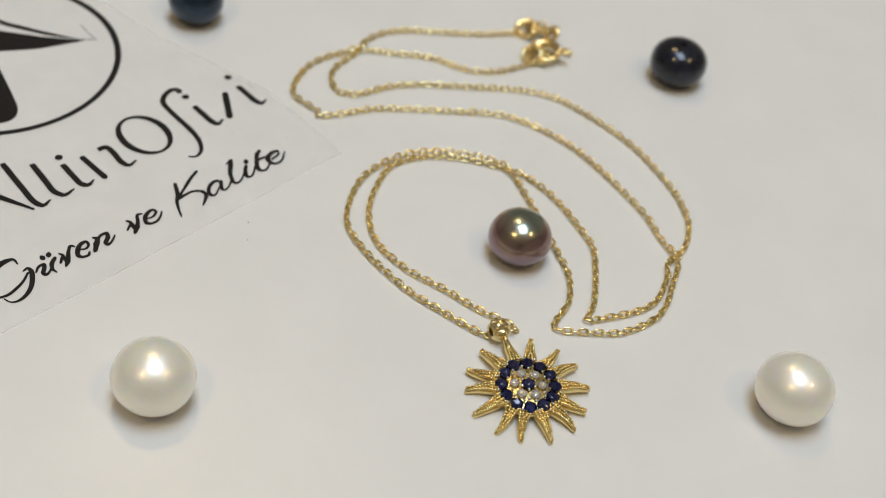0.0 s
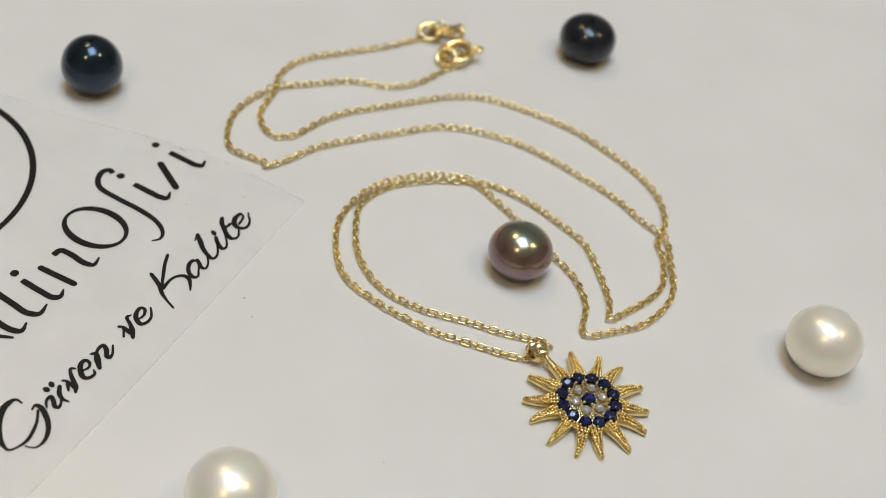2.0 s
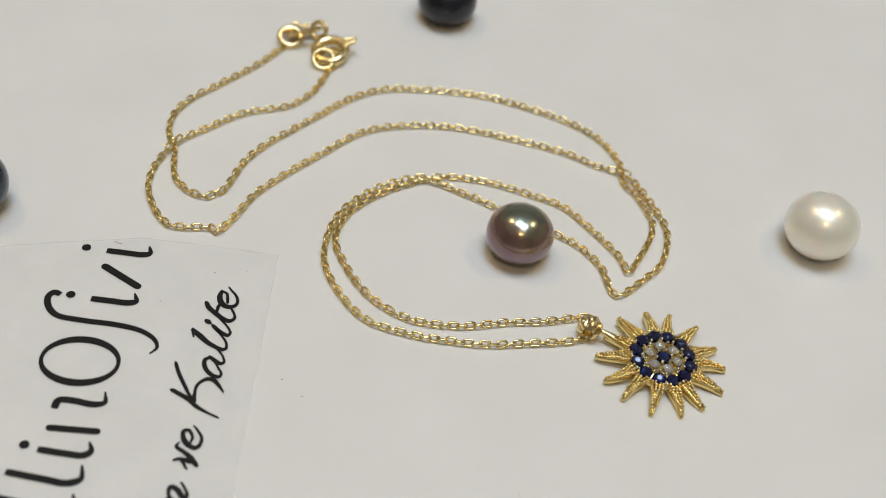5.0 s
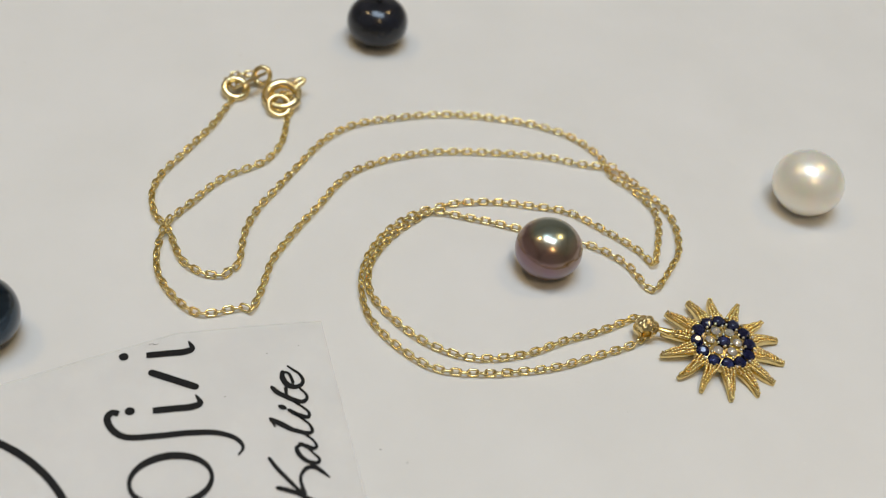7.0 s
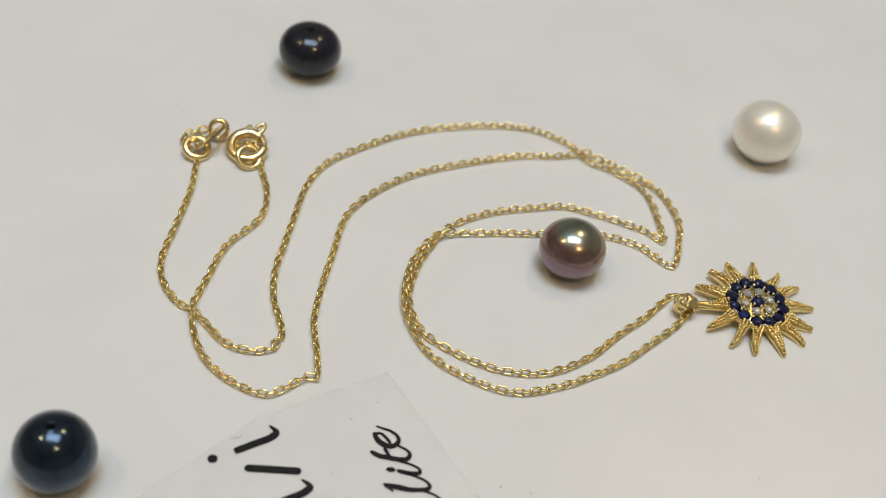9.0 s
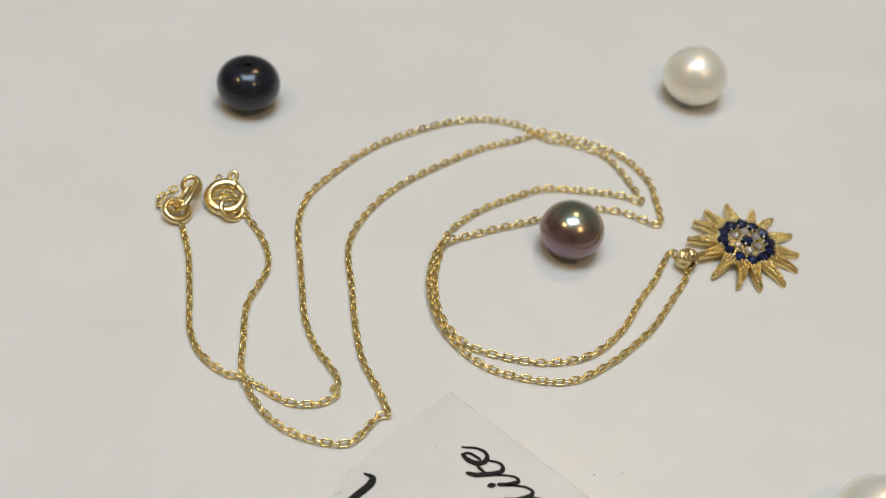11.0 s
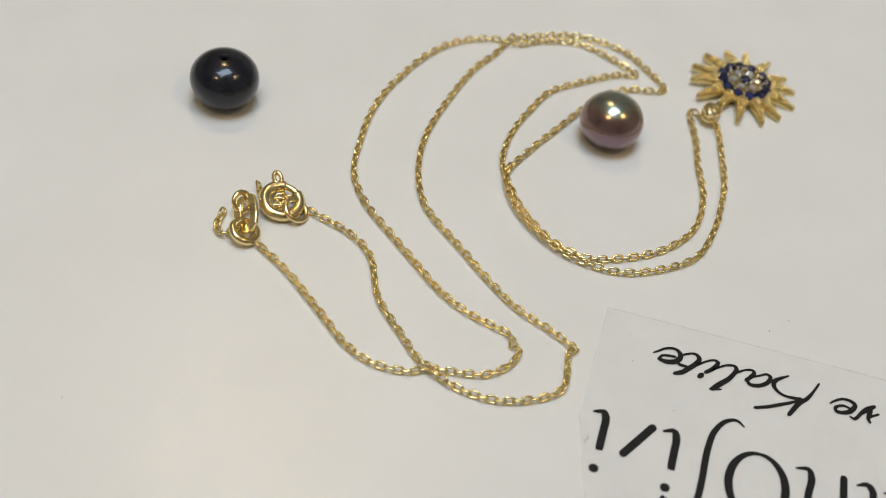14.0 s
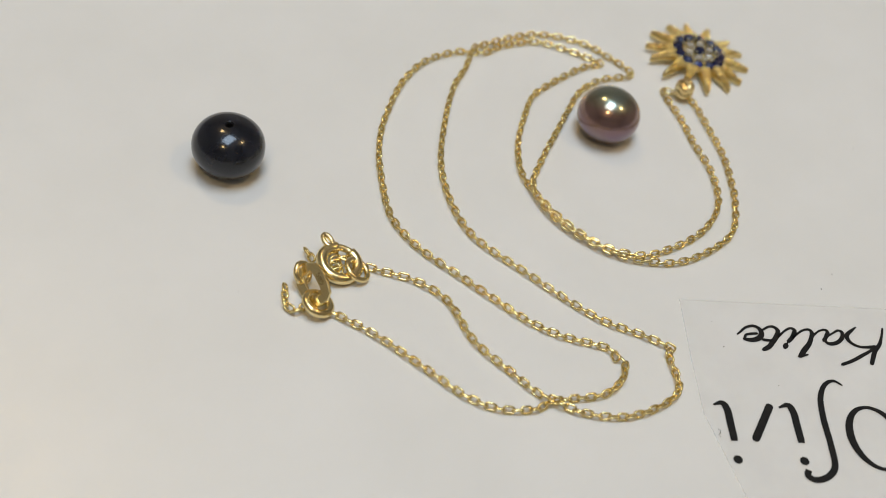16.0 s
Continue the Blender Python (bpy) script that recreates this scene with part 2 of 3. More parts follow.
# ---- pearls ----
def pearl(name, x, y, centre, width, height, mat, label, drilled=0.0, power=2.02):
    """A pearl worn flat where it rests: centre is its middle's height over the table, drilled the radius of the hole at its crown, in mm."""
    bm, a, c, low = bmesh.new(), width / 2 * MM, height / 2 * MM, -centre * MM
    prof, steps = [(0.0, low)], 48
    for k in range(steps + 1):
        th = math.pi * k / steps - math.pi / 2
        r = a * abs(math.cos(th)) ** (2 / power)
        z = c * math.copysign(abs(math.sin(th)) ** (2 / power), th)
        if z > low + 0.00004:
            prof.append((0.0 if k == steps else r, z))
    prof.insert(1, (prof[1][0] * 0.9, low))
    if drilled:
        h = drilled * MM
        prof = [p for p in prof[:-1] if p[1] < 0 or p[0] > 1.35 * h]
        top = prof[-1][1]
        prof += [(1.2 * h, top + 0.00002), (1.05 * h, top - 0.00002), (h, top - 0.0001), (h, top - 0.0022), (0.0, top - 0.0024)]
    lathe(bm, prof, 64, 0.01)
    for v in bm.verts:
        v.co.z = max(v.co.z, low)
    ob = part(name, bm, mat, smooth=True, m=pose(x * MM, y * MM, -low))
    if drilled:
        # added tube in the print's black: the shade inside the hole, put in as colour
        bm = bmesh.new()
        lathe(bm, [(1.0 * h, top - 0.00015), (0.94 * h, top - 0.00012), (0.9 * h, top - 0.0003), (0.9 * h, top - 0.0019), (0.0, top - 0.002)], 24)
        part("drill_hole", bm, INK, ob, "inside of the drilled hole with its shade painted black", True)
    return tagged(ob, label, "pearl", "loose pearls")


pearl("pearl", 10.17, -4.56, 3.14, 8.14, 6.9, PEARL_VIOLET, "violet bronze button pearl with green orient, inside the chain loop")
pearl("pearl", -5.45, 41.95, 3.2, 8.6, 6.7, PEARL_BLACK, "glossy black button pearl with a drilled hole on top", 0.48, 2.2)
pearl("pearl", -53.46, -12.9, 3.55, 8.2, 8.3, PEARL_BLUE, "midnight blue round pearl with a drilled hole beside the card", 0.4)
pearl("pearl", 46.96, 6.1, 3.63, 9.24, 8.16, PEARL_WHITE, "large creamy white round pearl on the white table")
pearl("pearl", 5.36, -54.27, 3.57, 9.26, 7.94, PEARL_WHITE, "creamy white button pearl lying beside the printed card")

# ---- printed card: u runs along the writing, v up from the lower edge, in mm from its corner ----
CARD = Matrix.Translation((-17.3 * MM, -12.3 * MM, 0)) @ Matrix.Rotation(math.atan2(0.99435, -0.10616), 4, "Z")
FILM_TOP = 0.11 * MM


def flat(bm, outline, z0, z1):
    lo = [bm.verts.new((u * MM, v * MM, z0)) for u, v in outline]
    hi = [bm.verts.new((u * MM, v * MM, z1)) for u, v in outline]
    bm.faces.new(lo[::-1])
    bm.faces.new(hi)
    n = len(outline)
    for k in range(n):
        bm.faces.new((lo[k], lo[(k + 1) % n], hi[(k + 1) % n], hi[k]))


bm = bmesh.new()
flat(bm, [(-64, 0.1), (-40, -0.2), (-20, -0.1), (0, 0), (0.35, 8), (0.5, 16), (-1.6, 25), (-4.4, 36), (-6.2, 52), (-8, 66), (-64, 68)], 0.012 * MM, FILM_TOP)
card = part("printed_card", bm, FILM, m=CARD)
card.visible_shadow = False
tagged(card, "milky translucent plastic card with black print on the table", "card")
INK_LO, INK_HI = FILM_TOP - 0.01 * MM, FILM_TOP + 0.025 * MM


def mark(name, outline, label=""):
    bm = bmesh.new()
    flat(bm, outline, INK_LO, INK_HI)
    return part(name, bm, INK, card, label)


def bar(name, a, b, w0, w1=None):
    """A round-ended printed bar from a to b."""
    w1 = w0 if w1 is None else w1
    a, b = Vector(a), Vector(b)
    ang = math.atan2(b.y - a.y, b.x - a.x)
    pts = [(a.x + w0 / 2 * math.cos(ang + radians(t)), a.y + w0 / 2 * math.sin(ang + radians(t))) for t in range(90, 271, 30)]
    pts += [(b.x + w1 / 2 * math.cos(ang + radians(t)), b.y + w1 / 2 * math.sin(ang + radians(t))) for t in range(-90, 91, 30)]
    return mark(name, pts)


def stroke(name, pts, w):
    """A printed pen stroke through the points, thinning to its ends."""
    line = spline(pts, 6)
    left, right = [], []
    for k, p in enumerate(line):
        d = (line[min(k + 1, len(line) - 1)] - line[max(k - 1, 0)]).normalized()
        f = k / (len(line) - 1)
        half = w / 2 * (1.0 if f < 0.6 else 1 - 0.75 * ((f - 0.6) / 0.4) ** 1.3) * (0.85 if k == 0 else 1.0)
        left.append((p.x - d.y * half, p.y + d.x * half))
        right.append((p.x + d.y * half, p.y - d.x * half))
    bm = bmesh.new()
    n = len(line)
    lo = [[bm.verts.new((u * MM, v * MM, z)) for u, v in side] for z in (INK_LO, INK_HI) for side in (left, right)]
    for k in range(n - 1):
        bm.faces.new((lo[2][k], lo[2][k + 1], lo[3][k + 1], lo[3][k]))
        bm.faces.new((lo[0][k], lo[1][k], lo[1][k + 1], lo[0][k + 1]))
        bm.faces.new((lo[0][k], lo[0][k + 1], lo[2][k + 1], lo[2][k]))
        bm.faces.new((lo[1][k], lo[3][k], lo[3][k + 1], lo[1][k + 1]))
    for k in (0, n - 1):
        bm.faces.new((lo[0][k], lo[2][k], lo[3][k], lo[1][k]))
    return part(name, bm, INK, card)


def disc(name, u, v, r):
    return mark(name, [(u + r * math.cos(2 * math.pi * k / 20), v + r * math.sin(2 * math.pi * k / 20)) for k in range(20)])


def oval_ring(name, u, v, ru, rv, thin, thick, count=72):
    """A printed ring whose stroke swells from thin (top, bottom) to thick (sides)."""
    bm, rings = bmesh.new(), []
    for k in range(count):
        a = 2 * math.pi * k / count
        w = thin + (thick - thin) * abs(math.cos(a)) ** 1.5
        quad = []
        for r in (0.5, -0.5):
            for z in (INK_LO, INK_HI):
                quad.append(bm.verts.new(((u + (ru + r * w) * math.cos(a)) * MM, (v + (rv + r * w) * math.sin(a)) * MM, z)))
        rings.append(quad)
    for k in range(count):
        p, q = rings[k], rings[(k + 1) % count]
        for i, j in ((0, 1), (1, 3), (3, 2), (2, 0)):
            bm.faces.new((p[i], p[j], q[j], q[i]))
    return part(name, bm, INK, card)


# emblem: a ring with tapering blades
oval_ring("emblem_ring", -25.4, 45.0, 17.25, 17.25, 0.72, 0.92, 120)
mark("emblem_blade", [(-13.2, 40.4), (-17.5, 44.4), (-21.4, 48.9), (-24.5, 54.5), (-27.5, 50.0), (-24.6, 45.2), (-19.5, 42.4)])
mark("emblem_blade", [(-13.4, 40.7), (-16.5, 45.2), (-19.6, 50.2), (-22.0, 55.8), (-22.6, 55.4), (-20.2, 49.6), (-17.0, 44.7)])
lobe = [(-25.6, 44.0), (-26.7, 39.8), (-28.0, 35.4), (-28.8, 33.0), (-29.9, 31.6), (-31.4, 31.2), (-32.9, 31.9), (-34.2, 33.8), (-33.8, 37.0), (-31.0, 41.0)]
mark("emblem_blade", [tuple(p) for p in spline(lobe, 4)])

for a, b in (((-13.3, 40.9), (-11.9, 39.5)), ((-11.9, 39.8), (-11.6, 43.9))):
    bar("emblem_line", a, b, 0.1, 0.05)

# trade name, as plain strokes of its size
stroke("printed_stroke", [(-2.22, 19.5), (-2.28, 17.0), (-2.3, 15.4), (-1.95, 14.6), (-0.85, 14.85)], 0.85)
disc("printed_dot", -2.05, 21.85, 0.52)
bar("printed_bar", (-4.75, 19.1), (-7.3, 14.9), 0.9)
stroke("printed_stroke", [(-9.85, 19.5), (-9.92, 17.1), (-9.95, 15.5), (-9.6, 14.6), (-8.4, 14.95)], 0.85)
disc("printed_dot", -9.55, 21.8, 0.52)
stroke("printed_stroke", [(-9.7, 22.9), (-9.45, 23.6), (-10.1, 24.1), (-11.5, 23.8), (-12.75, 22.6), (-13.15, 19.7), (-13.3, 16.0), (-13.8, 13.2), (-14.9, 11.45), (-16.0, 11.0), (-16.9, 11.6)], 0.75)
oval_ring("printed_ring", -18.83, 18.55, 2.98, 4.03, 0.42, 0.92)
stroke("printed_stroke", [(-25.4, 19.6), (-24.3, 19.4), (-24.15, 18.0), (-24.4, 15.8), (-24.0, 14.75), (-22.65, 15.0)], 0.8)
bar("printed_bar", (-27.85, 19.4), (-27.75, 14.7), 0.8)
stroke("printed_stroke", [(-30.6, 19.9), (-30.8, 17.1), (-30.8, 15.3), (-30.2, 14.7), (-29.1, 15.1)], 0.8)
disc("printed_dot", -30.2, 21.3, 0.52)
stroke("printed_stroke", [(-33.6, 22.2), (-34.05, 18.3), (-34.25, 16.1), (-33.6, 14.9), (-31.95, 15.15)], 0.8)
stroke("printed_stroke", [(-36.45, 24.5), (-37.0, 19.0), (-37.2, 15.9), (-36.7, 14.85), (-35.4, 15.2)], 0.8)
bar("printed_bar", (-42.6, 24.6), (-38.0, 15.0), 1.5, 0.35)
bar("printed_bar", (-43.4, 23.6), (-47.2, 15.0), 0.4, 0.4)


def word(text, u0, u1, v, size, slant=0.5, weight=0.012, mat=None, parent=None, name="printed_word"):
    """A printed word from u0 to u1 on the baseline v."""
    data = bpy.data.curves.new("word", "FONT")
    data.body, data.size, data.shear, data.offset, data.extrude = text, 1.0, slant, weight, 0.0
    tmp = new("word_outline", data)
    bpy.context.view_layer.update()
    dg = bpy.context.evaluated_depsgraph_get()
    me = bpy.data.meshes.new_from_object(tmp.evaluated_get(dg))
    bpy.data.objects.remove(tmp)
    xs = [q.co.x for q in me.vertices]
    k = (u1 - u0) / (max(xs) - min(xs))
    lo = min(xs)
    for q in me.vertices:
        q.co = ((u0 + (q.co.x - lo) * k) * MM, (v + q.co.y * size) * MM, INK_HI)
    bm = bmesh.new()
    bm.from_mesh(me)
    bpy.data.meshes.remove(me)
    geo = bmesh.ops.extrude_face_region(bm, geom=list(bm.faces))
    for q in geo["geom"]:
        if isinstance(q, bmesh.types.BMVert):
            q.co.z = INK_LO
    return part(name, bm, mat or INK, parent or card, "" if parent else "black slanted printed word")




def letter(*strokes):
    """One letter of the brush script: each stroke is a run of (u, v, width)."""
    bm = bmesh.new()
    for k, pts in enumerate(strokes):
        line = spline(pts, 5)
        last = len(line) - 1
        left, right = [], []
        for j, p in enumerate(line):
            d = (line[min(j + 1, last)] - line[max(j - 1, 0)]).normalized()
            i = min(j // 5, len(pts) - 2)
            g = j / 5 - i
            half = (pts[i][2] * (1 - g) + pts[i + 1][2] * g) / 2 * (1 + 0.07 * noise.noise((p.x * 5, p.y * 5, 1.0)))
            side = Vector((-d.y, d.x)) * half
            if j == 0:
                left.append(p - d * half + side * 0.35)
                right.append(p - d * half - side * 0.35)
            left.append(p + side)
            right.append(p - side)
            if j == last:
                left.append(p + d * half + side * 0.35)
                right.append(p + d * half - side * 0.35)
        top = INK_HI + 0.004 * k * MM
        rows = [[bm.verts.new((q.x * MM, q.y * MM, z)) for q in run] for z in (INK_LO, top) for run in (left, right)]
        n = len(left)
        for j in range(n - 1):
            bm.faces.new((rows[2][j], rows[2][j + 1], rows[3][j + 1], rows[3][j]))
            bm.faces.new((rows[0][j], rows[1][j], rows[1][j + 1], rows[0][j + 1]))
            bm.faces.new((rows[0][j], rows[0][j + 1], rows[2][j + 1], rows[2][j]))
            bm.faces.new((rows[1][j], rows[3][j], rows[3][j + 1], rows[1][j + 1]))
        for j in (0, n - 1):
            bm.faces.new((rows[0][j], rows[2][j], rows[3][j], rows[1][j]))
    return part("printed_letter", bm, INK, card)


# the words "Guven ve Kalite", with two dots over the u, in brush script
letter([(-44.6, 8.1, 0.18), (-44.6, 9.0, 0.36), (-45.4, 9.3, 0.66), (-46.5, 9.2, 0.83), (-47.9, 8.5, 0.88), (-49.1, 7.4, 0.76), (-49.8, 6.4, 0.52), (-50.1, 5.3, 0.29), (-49.4, 4.8, 0.26), (-48.1, 4.5, 0.41), (-46.8, 4.8, 0.41), (-45.6, 5.3, 0.33), (-44.5, 6.1, 0.30)], [(-44.7, 6.7, 0.24), (-44.1, 6.8, 0.36), (-44.0, 6.2, 0.61), (-44.4, 5.3, 0.66), (-45.2, 4.2, 0.60), (-46.2, 3.4, 0.53), (-47.3, 3.0, 0.41), (-48.2, 3.1, 0.23), (-48.6, 3.5, 0.17), (-48.8, 4.2, 0.17)])
letter([(-43.7, 5.6, 0.24), (-43.0, 6.2, 0.37), (-42.3, 6.2, 0.49), (-42.6, 5.6, 0.55), (-43.1, 5.0, 0.55), (-43.0, 4.6, 0.43), (-42.5, 4.7, 0.31), (-41.6, 5.4, 0.25)], [(-40.7, 6.3, 0.50), (-41.5, 5.7, 0.56), (-41.9, 4.9, 0.43), (-41.8, 4.2, 0.18)], [(-40.9, 7.3, 0.65), (-41.0, 7.1, 0.65)], [(-41.8, 7.3, 0.65), (-41.8, 7.1, 0.65)])
letter([(-39.9, 6.6, 0.25), (-39.7, 6.1, 0.38), (-40.1, 5.7, 0.44), (-40.6, 5.2, 0.31)], [(-37.8, 6.5, 0.25), (-38.1, 6.9, 0.38), (-38.7, 6.4, 0.44), (-39.3, 5.6, 0.57), (-39.9, 4.8, 0.63), (-40.4, 4.4, 0.31)], [(-39.7, 6.1, 0.38), (-40.0, 4.7, 0.50)])
letter([(-37.6, 5.7, 0.26), (-36.9, 5.4, 0.32), (-36.3, 5.8, 0.39), (-36.3, 6.4, 0.45), (-37.0, 6.4, 0.58), (-37.8, 5.8, 0.64), (-38.3, 5.0, 0.57), (-38.1, 4.5, 0.44), (-37.3, 4.3, 0.38), (-36.9, 4.7, 0.26)])
letter([(-35.2, 6.4, 0.33), (-34.9, 6.0, 0.52), (-35.5, 5.3, 0.78), (-36.3, 4.4, 0.51)], [(-35.4, 5.5, 0.32), (-34.3, 6.2, 0.39), (-33.5, 6.1, 0.53), (-33.8, 5.4, 0.59), (-34.5, 4.8, 0.59), (-34.5, 4.4, 0.46), (-33.9, 4.5, 0.33), (-32.9, 5.2, 0.26)])
letter([(-30.3, 6.4, 0.34), (-30.1, 5.9, 0.41), (-31.2, 5.0, 0.27)], [(-28.1, 6.3, 0.21), (-28.6, 6.5, 0.41), (-29.3, 5.5, 0.48), (-29.9, 4.8, 0.68), (-30.7, 4.1, 0.47)], [(-30.1, 5.9, 0.47), (-30.3, 4.7, 0.61)])
letter([(-28.0, 5.2, 0.27), (-27.3, 5.1, 0.35), (-26.5, 5.6, 0.42), (-26.6, 6.1, 0.42), (-27.5, 6.0, 0.55), (-28.2, 5.5, 0.62), (-28.6, 4.6, 0.55), (-28.1, 4.2, 0.41), (-27.2, 4.2, 0.35), (-26.3, 4.8, 0.28), (-25.9, 5.2, 0.21)])
letter([(-21.5, 8.3, 0.50), (-22.0, 7.3, 0.56), (-22.5, 6.4, 0.56), (-23.3, 5.5, 0.50), (-24.0, 4.2, 0.31), (-24.5, 3.0, 0.25)], [(-17.8, 8.6, 0.39), (-19.2, 8.0, 0.45), (-20.6, 7.2, 0.44), (-21.8, 6.5, 0.38), (-22.5, 6.0, 0.38)], [(-22.7, 5.8, 0.50), (-21.7, 5.9, 0.38), (-20.8, 5.9, 0.35), (-20.1, 5.6, 0.38), (-19.6, 5.0, 0.51), (-19.6, 4.3, 0.58), (-20.3, 3.6, 0.42), (-21.1, 3.0, 0.19)])
letter([(-16.6, 5.0, 0.33), (-16.9, 5.6, 0.46), (-17.6, 5.6, 0.52), (-18.4, 5.2, 0.52), (-19.0, 4.5, 0.52), (-19.1, 3.8, 0.45), (-18.7, 3.6, 0.32), (-18.0, 4.0, 0.26), (-17.2, 4.5, 0.26), (-16.6, 5.0, 0.33)], [(-16.5, 5.2, 0.46), (-17.0, 4.5, 0.53), (-17.3, 3.9, 0.46), (-17.1, 3.6, 0.33), (-16.3, 3.8, 0.26), (-15.4, 4.5, 0.27), (-14.9, 4.9, 0.27)])
letter([(-13.0, 7.6, 0.61), (-13.7, 6.7, 0.67), (-14.5, 5.8, 0.60), (-15.0, 4.9, 0.53), (-15.3, 4.1, 0.53), (-15.1, 3.7, 0.40), (-14.3, 3.8, 0.30), (-13.4, 4.4, 0.27), (-12.7, 5.0, 0.27)], [(-12.8, 7.7, 0.40), (-13.9, 7.4, 0.20)])
letter([(-12.0, 5.6, 0.48), (-12.6, 5.0, 0.54), (-13.1, 4.2, 0.54), (-13.2, 3.8, 0.47), (-12.8, 3.6, 0.34), (-12.0, 4.0, 0.27), (-11.0, 4.9, 0.27)], [(-11.4, 6.4, 0.61), (-11.6, 6.1, 0.61)])
letter([(-8.7, 6.9, 0.49), (-9.4, 6.5, 0.62), (-10.1, 5.7, 0.62), (-10.8, 4.8, 0.62), (-11.1, 4.0, 0.55), (-10.7, 3.5, 0.41), (-10.2, 3.5, 0.31), (-9.3, 4.0, 0.28)], [(-9.0, 5.5, 0.42), (-10.4, 5.6, 0.34)])
letter([(-6.7, 5.5, 0.42), (-7.6, 5.6, 0.63), (-8.6, 5.2, 0.70), (-9.0, 4.5, 0.63), (-8.8, 3.8, 0.49), (-8.2, 3.5, 0.39), (-7.2, 3.8, 0.32), (-6.5, 4.4, 0.28), (-6.0, 4.8, 0.21)], [(-6.7, 5.5, 0.35), (-7.0, 4.9, 0.32), (-7.6, 4.7, 0.35), (-8.4, 4.6, 0.35)])

# ---- necklace ----
necklace = tagged(new("necklace"), "fine yellow gold cable chain with a sun pendant, laid in loops", "necklace")

# bends of the chain on the table, in mm
RUN_A1 = [(-26.3, 27.4), (-28.6, 22.6), (-32.6, 16.5), (-35.3, 12.4), (-36.3, 8.9), (-35.7, 5.0), (-34.5, 3.2), (-32.4, -2.9), (-29.5, -4.9), (-27.6, -4.8), (-27.5, -4.1), (-26.5, -3.6), (-25.3, 2.2), (-23.7, 6.0), (-21.3, 9.6), (-18.4, 13.8), (-14.6, 19.0), (-10.7, 22.0), (-4.5, 23.6), (-0.2, 24.2), (4.0, 24.2), (7.9, 23.6), (14.0, 22.0), (18.7, 19.3)]
RUN_A2 = [(21.7, 15.1), (22.5, 11.2), (24.1, 9.4), (26.3, 5.0), (26.4, 2.6), (24.9, -2.5), (23.8, -4.8), (22.5, -2.5), (17.8, 2.4), (14.9, 4.7), (10.6, 5.9), (4.6, 6.8), (-0.9, 6.1), (-4.9, 3.5), (-7.4, 1.3), (-10.7, -3.4), (-11.4, -8.1), (-10.4, -10.6), (-6.3, -15.9), (-1.2, -18.7), (4.7, -18.6), (10.5, -16.6), (14.4, -15.5), (20.1, -13.5)]
RUN_B1 = [(-18.1, 25.9), (-19.0, 23.9), (-20.1, 18.7), (-22.3, 15.1), (-27.7, 11.8), (-31.3, 7.7), (-34.4, 3.6), (-35.6, -1.8), (-34.8, -6.1), (-31.0, -10.8), (-25.9, -10.2), (-25.2, -10.6), (-23.9, -7.8), (-22.4, -3.0), (-19.9, 1.3), (-16.6, 6.0), (-12.0, 12.2), (-7.5, 14.8), (-1.3, 16.4), (6.8, 16.3), (14.8, 15.2), (18.4, 13.9), (22.9, 12.6)]
RUN_B2 = [(25.3, 9.2), (28.2, 3.8), (27.8, -2.3), (25.9, -5.5), (22.5, -9.1), (20.3, -4.7), (17.1, -1.7), (13.1, 0.0), (9.0, 1.5), (2.3, 3.9), (-2.6, 5.0), (-6.6, 3.0), (-10.0, -0.8), (-12.1, -5.7), (-12.0, -11.7), (-9.8, -15.9), (-5.5, -20.0), (0.3, -21.1), (4.1, -21.0), (8.1, -20.6), (12.8, -19.3), (19.1, -16.9)]

THROUGH_BEAD = [(19.6, -15.2)]


LINK_STEP, LINK_LONG, LINK_WIDE, WIRE = 0.96, 1.46, 0.97, 0.134


def link_mesh(long=LINK_LONG, wide=LINK_WIDE, wire=WIRE):
    """One diamond-cut oval link in the xy plane, long along x."""
    bm = bmesh.new()
    l, w, c = (long / 2 - wire) * MM, (wide / 2 - wire) * MM, 0.27 * MM
    corner = [(c * math.cos(radians(a)), c * math.sin(radians(a))) for a in (0, 45, 90)]
    path = [(l - c + x, w - c + y, 0) for x, y in corner] + [(-l + c - x, w - c + y, 0) for x, y in corner[::-1]]
    path += [(-x, -y, 0) for x, y, _ in path]
    q = wire * MM
    sweep(bm, path, [(q, 0.45 * q), (0.45 * q, q), (-0.5 * q, q), (-q, 0.4 * q), (-q, -0.4 * q), (-0.5 * q, -q), (0.45 * q, -q), (q, -0.45 * q)])
    return mesh_of("chain_link", bm, GOLD, True)


LINK = link_mesh()


def even(line, step):
    """Points at even steps along a line, with the way there."""
    out, left = [], 0.0
    for a, b in zip(line, line[1:]):
        d = (b - a).length
        while left < d:
            out.append((a.lerp(b, left / d), (b - a) / d))
            left += step
        left -= d
    return out


def height_of(i, places, low):
    """A link that crosses over an earlier run of the chain rides on top of it."""
    here = places[i][0]
    near = min(((here - places[j][0]).length for j in range(0, i - 12)), default=9.0)
    return low + max(0.0, 1 - near / 1.6) * 0.62


